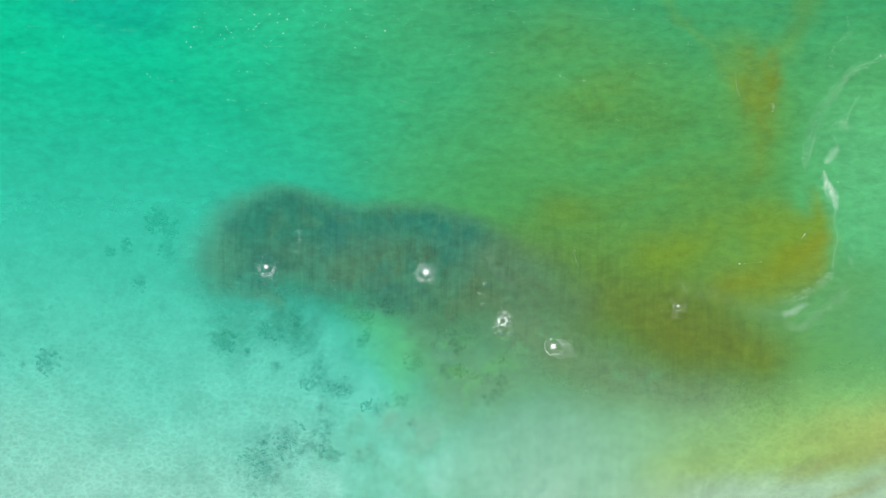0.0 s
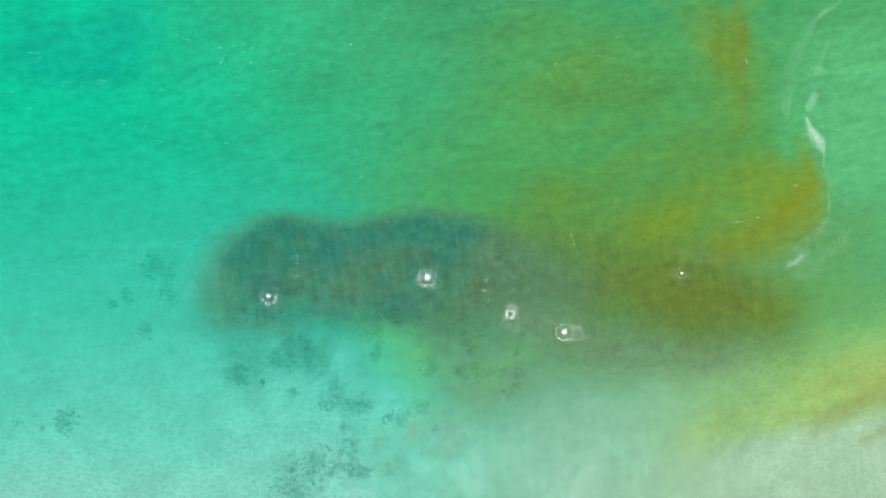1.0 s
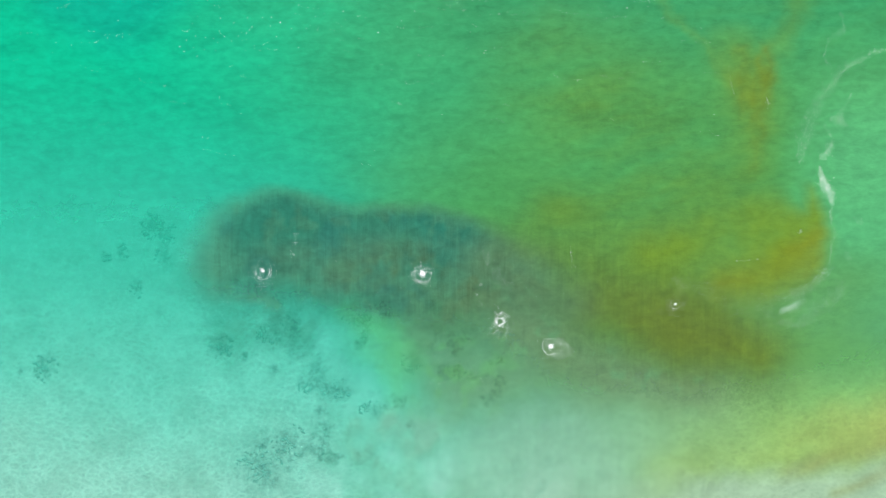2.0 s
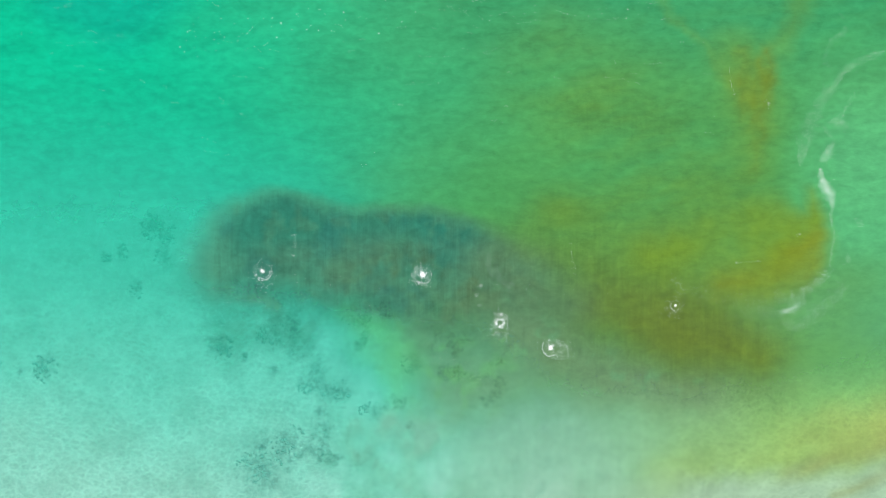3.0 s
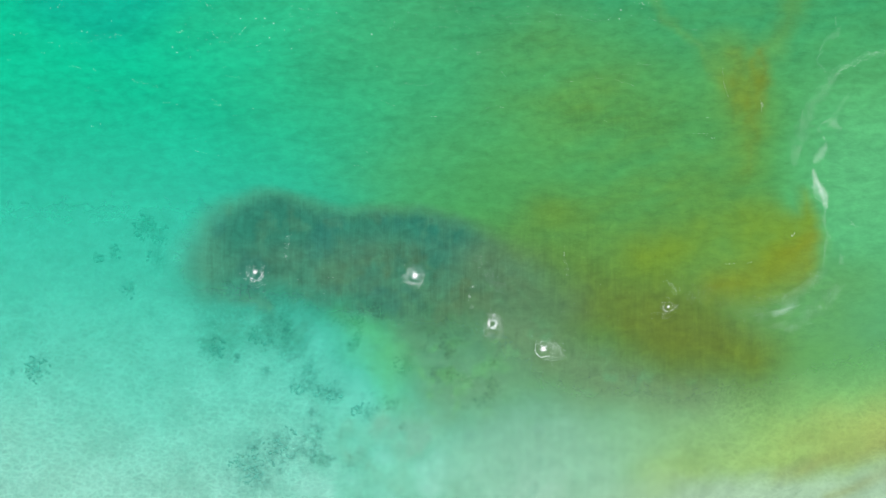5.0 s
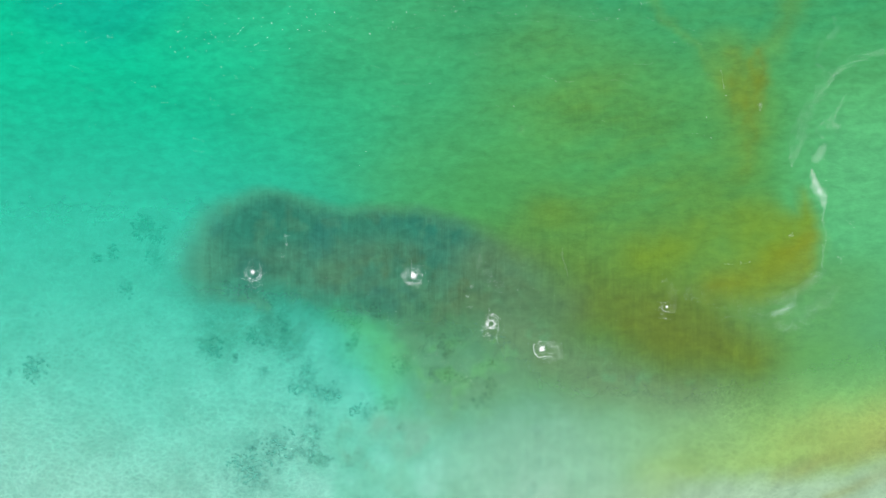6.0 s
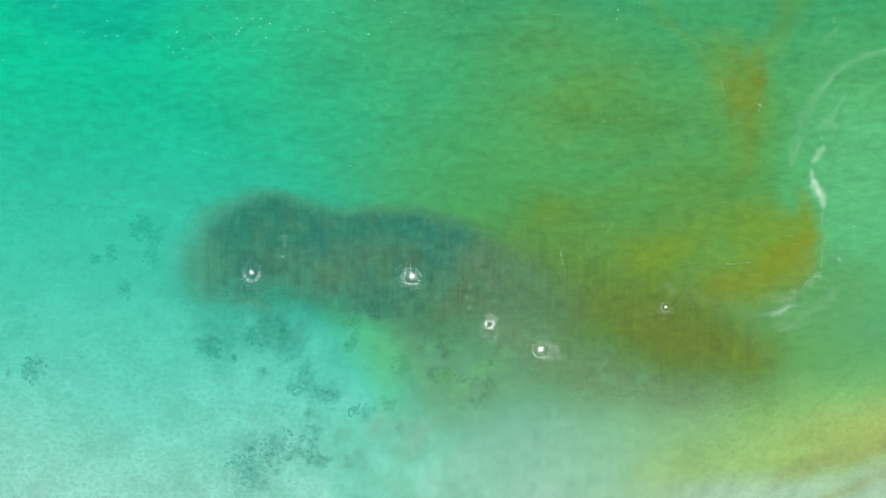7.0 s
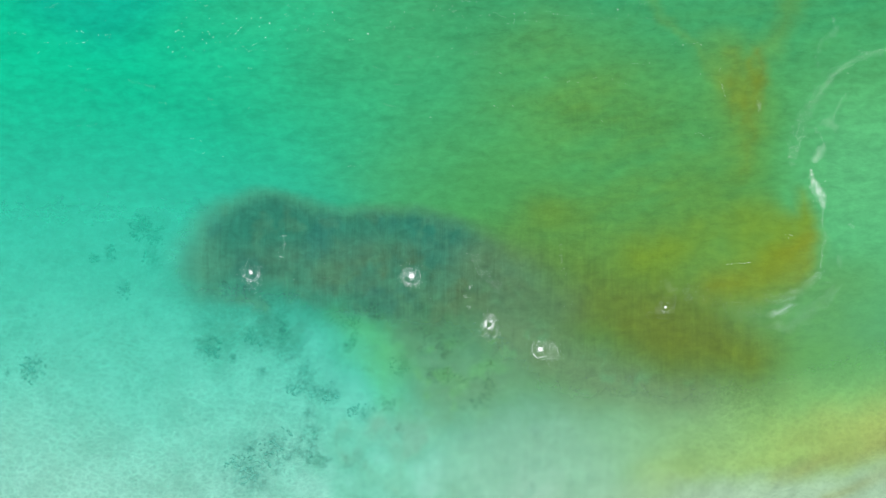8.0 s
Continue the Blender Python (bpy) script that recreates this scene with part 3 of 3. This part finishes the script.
foam([(-62, -28, 8), (-40, -26, 7), (-24, -27, 6), (-5, -27, 6), (10, -30, 4)], 130, 0.05, 22, "single fine foam flecks spread over pale water")
# flecks added as geometry where the sun glints on the water
foam([(-40, 31, 3), (-15, 33, 3.5), (6, 34, 2.5), (26, 35, 2), (34, 36, 2)], 60, 0.17, 23, "single white flecks standing for sun glints on open green water")


def glint_wisps(count, seed):
    """Short thin threads of white flecks that stand for glints on small waves."""
    rng = np.random.RandomState(seed)
    spots = []
    for _ in range(count):
        x, y, turn, span = rng.uniform(-64, 40), 38 - abs(rng.randn()) * 13, radians(rng.uniform(-22, 6)), 0.4 + 2.6 * rng.rand() ** 2
        if y < 10:
            continue
        for _ in range(int(3 + 9 * span)):
            u, w = rng.uniform(-span, span), 0.10 * rng.randn()
            px, py = x + u * math.cos(turn) - w * math.sin(turn), y + u * math.sin(turn) + w * math.cos(turn) + 0.12 * math.sin(2 * u + x)
            spots.append((px, py, float(swell(np.array(px), np.array(py))) - 0.004, 0.03 + 0.045 * rng.rand() ** 2))
    # white geometry added in place of reflected light
    ob = new("glint_thread", mesh_of("glint_thread", *flecks(spots, rng), FOAM))
    return tagged(ob, "thin broken white threads standing for glints on small wave crests", "sea foam", kind="stuff")


glint_wisps(90, 24)


def part(name, verts, faces, mat, parent, label=""):
    ob = new(name, mesh_of(name, verts, faces, mat))
    ob.parent = parent
    return tagged(ob, label)


def froth_arc(radius, width, height, rng, start, sweep):
    """An arc of froth that swells, thins and fades out at both ends; degrees."""
    n, verts, faces = 96, [], []
    far = cloud(np.arange(n) / 7.0, np.full(n, 3.0), 1.0, int(rng.randint(999)), 3)
    fat = np.clip(0.35 + 0.9 * cloud(np.arange(n) / 4.0, np.zeros(n), 1.0, int(rng.randint(999)), 3), 0.06, 1.3)
    fat = fat * np.sin(np.pi * (np.arange(n) + 0.5) / n) ** 0.5
    for k in range(n):
        a, w, h = radians(start + sweep * k / (n - 1)), width * fat[k], height * fat[k] * (0.6 + 0.6 * rng.rand())
        for q, z in ((-w, -0.05), (-w * 0.3, h), (w * 0.4, h * 0.8), (w, -0.05)):
            r = radius * (1 + 0.07 * far[k]) + q * (0.7 + 0.6 * rng.rand())
            verts.append((r * math.cos(a), r * math.sin(a), z))
    for k in range(n - 1):
        b, c = 4 * k, 4 * (k + 1)
        faces += [(b + j, c + j, c + j + 1, b + j + 1) for j in range(3)]
    return verts, faces


def churn(radius, count, rng, hole=0.0):
    """A heap of froth: flecks that thin out towards a ragged rim."""
    spots = []
    while len(spots) < count:
        a, q = rng.rand() * 6.283, hole + abs(rng.randn()) * 0.5
        if q < 1.25 + 0.3 * math.sin(3 * a + count):
            spots.append((radius * q * math.cos(a), radius * q * math.sin(a), 0.12 * max(0, 1 - q), 0.03 + 0.05 * rng.rand()))
    return flecks(spots, rng)


def froth_pad(radius, hole, rng):
    """A low closed heap of froth with a lumpy top and a ragged rim, open in the middle where hole is above 0."""
    rings, n, verts, faces = 6, 30, [], []
    rag = cloud(np.arange(n) / 3.0, np.zeros(n), 1.0, int(rng.randint(999)), 3)
    rag = rag * np.sin(np.pi * (np.arange(n) + 0.5) / n) ** 0.5
    for i in range(rings + 1):
        s = i / rings
        for k in range(n):
            a, r = k * 6.283 / n, radius * (hole + (1 - hole) * s) * (1 + 0.3 * rag[k] * s)
            top = 0.10 * (1 - (2 * s - 1) ** 2 if hole else 1 - s ** 2) * (0.5 + rng.rand()) - (0.05 if s == 1 or (hole and s == 0) else 0)
            verts.append((r * math.cos(a), r * math.sin(a), top))
    for i in range(rings):
        b, c = i * n, (i + 1) * n
        faces += [(b + k, c + k, c + (k + 1) % n, b + (k + 1) % n) for k in range(n)]
    if not hole:
        faces.append(tuple(range(n)))
    return verts, faces


def splash(x, y, core, arcs, spray, seed, label, drift=(0, 0), hole=0.0, pad=True):
    """arcs: radius, width, start and sweep of each band of froth; drift: where the spray trails off to."""
    rng = np.random.RandomState(seed)
    ob = new("splash")
    ob.location = (x, y, float(swell(np.array(x), np.array(y))))
    tagged(ob, label, "splash", "splashes on the water")
    if core:
        if pad:
            part("froth_heap", *froth_pad(core * 0.5, hole, rng), FOAM, ob)
        part("froth", *churn(core * 1.1, int(30 + 260 * core ** 1.6), rng, hole), FOAM, ob)["kind"] = "stuff"
    for radius, width, start, sweep in arcs:
        part("ripple_ring", *froth_arc(radius, width, 0.08, rng, start, sweep), FOAM, ob)
    reach = arcs[-1][0] if arcs else 0.12
    spots = []
    for _ in range(spray):
        a, r = rng.rand() * 6.283, reach * 0.75 + abs(rng.randn()) * min(0.6, reach + 0.12)
        u = rng.rand() ** 1.3 if drift != (0, 0) else 0
        spots.append((r * (1 - 0.4 * u) * math.cos(a) + u * drift[0], r * (1 - 0.4 * u) * math.sin(a) + u * drift[1], 0.0, 0.03 + 0.05 * rng.rand()))
    part("droplets", *flecks(spots, rng), FOAM, ob)["kind"] = "stuff"
    return ob


splash(-27.4, -3.5, 0.45, [(1.05, 0.10, 175, 210), (1.3, 0.05, 160, 250)], 260, 31, "fading ring of white froth on dark water", (0.3, -1.7), pad=False)
splash(-3.8, -4.0, 0.75, [(1.15, 0.06, 100, 170), (1.32, 0.06, 200, 200)], 330, 32, "round white splash with a ring on dark water", (-0.7, -0.5))
splash(7.6, -11.1, 0.85, [(1.15, 0.05, -20, 150), (1.4, 0.05, 30, 80)], 220, 33, "white ring splash on grey-green water", (0.6, -1.5), hole=0.45, pad=False)
splash(15.1, -14.8, 0.6, [(1.15, 0.05, 20, 330), (1.25, 0.05, 90, 230)], 420, 34, "white splash with spray trailing across the water", (2.4, -0.7))
splash(33.5, -8.6, 0.22, [(0.7, 0.06, 200, 130)], 90, 35, "small faint splash on olive water")
for n, (x, y) in enumerate([(-22.6, 1.9), (-22.7, 0.5), (-22.8, -1.2), (4.5, -5.6), (4.5, -7.0), (4.3, -8.6)]):
    splash(x + 0.3 * math.sin(9 * n), y, 0, [], 18, 40 + n, "tiny patch of froth fading on dark water")


def rock_mesh(seed):
    rng = np.random.RandomState(seed)
    rings, n, verts, faces = 4, 11, [(0, 0, 0.45)], []
    for i in range(1, rings + 1):
        s = i / rings
        for k in range(n):
            b, rr = k * 6.283 / n, s * (1 + 0.28 * rng.randn() * s)
            verts.append((rr * 1.25 * math.cos(b), rr * math.sin(b), 0.45 * (1 - s ** 1.7) * (0.6 + 0.6 * rng.rand()) - (0.3 if i == rings else 0)))
    faces += [(0, 1 + k, 1 + (k + 1) % n) for k in range(n)]
    for i in range(rings - 1):
        b, c = 1 + i * n, 1 + (i + 1) * n
        faces += [(b + k, c + k, c + (k + 1) % n, b + (k + 1) % n) for k in range(n)]
    return mesh_of("rock", verts, faces, WEED)


ROCKS = [rock_mesh(200 + k) for k in range(8)]


def reef(x, y, wide, deep, lumps, seed, label):
    """A cluster of low weed-grown rocks that lie on the sand, thicker towards its middle."""
    rng = np.random.RandomState(seed)
    ob = new("reef")
    bottom = float(depth_at(np.array(x), np.array(y)))
    ob.location = (x, y, -bottom)
    tagged(ob, label, "reef", "weedy reefs on the sand")
    for _ in range(lumps):
        a, q = rng.rand() * 6.283, rng.rand() ** 0.6 * 1.1
        cx, cy = wide * q * math.cos(a), deep * q * math.sin(a)
        r = 0.06 + 0.16 * rng.rand() ** 2
        rock = new("rock", ROCKS[rng.randint(len(ROCKS))])
        rock.parent = ob
        rock.location = (cx, cy, bottom - float(depth_at(np.array(x + cx), np.array(y + cy))))
        rock.rotation_euler = (0, 0, rng.rand() * 6.28)
        rock.scale = (r * (0.9 + 0.9 * rng.rand()), r, 0.5 * r * (0.7 + 0.6 * rng.rand()))
    return ob


for n, (x, y, wide, deep, lumps) in enumerate(REEFS):
    reef(x, y, wide, deep, int(lumps * 6), 100 + n, "dark weed-grown rocks scattered on pale sand under water" if lumps > 6 else "small dark clump of weedy stones on sand under water")
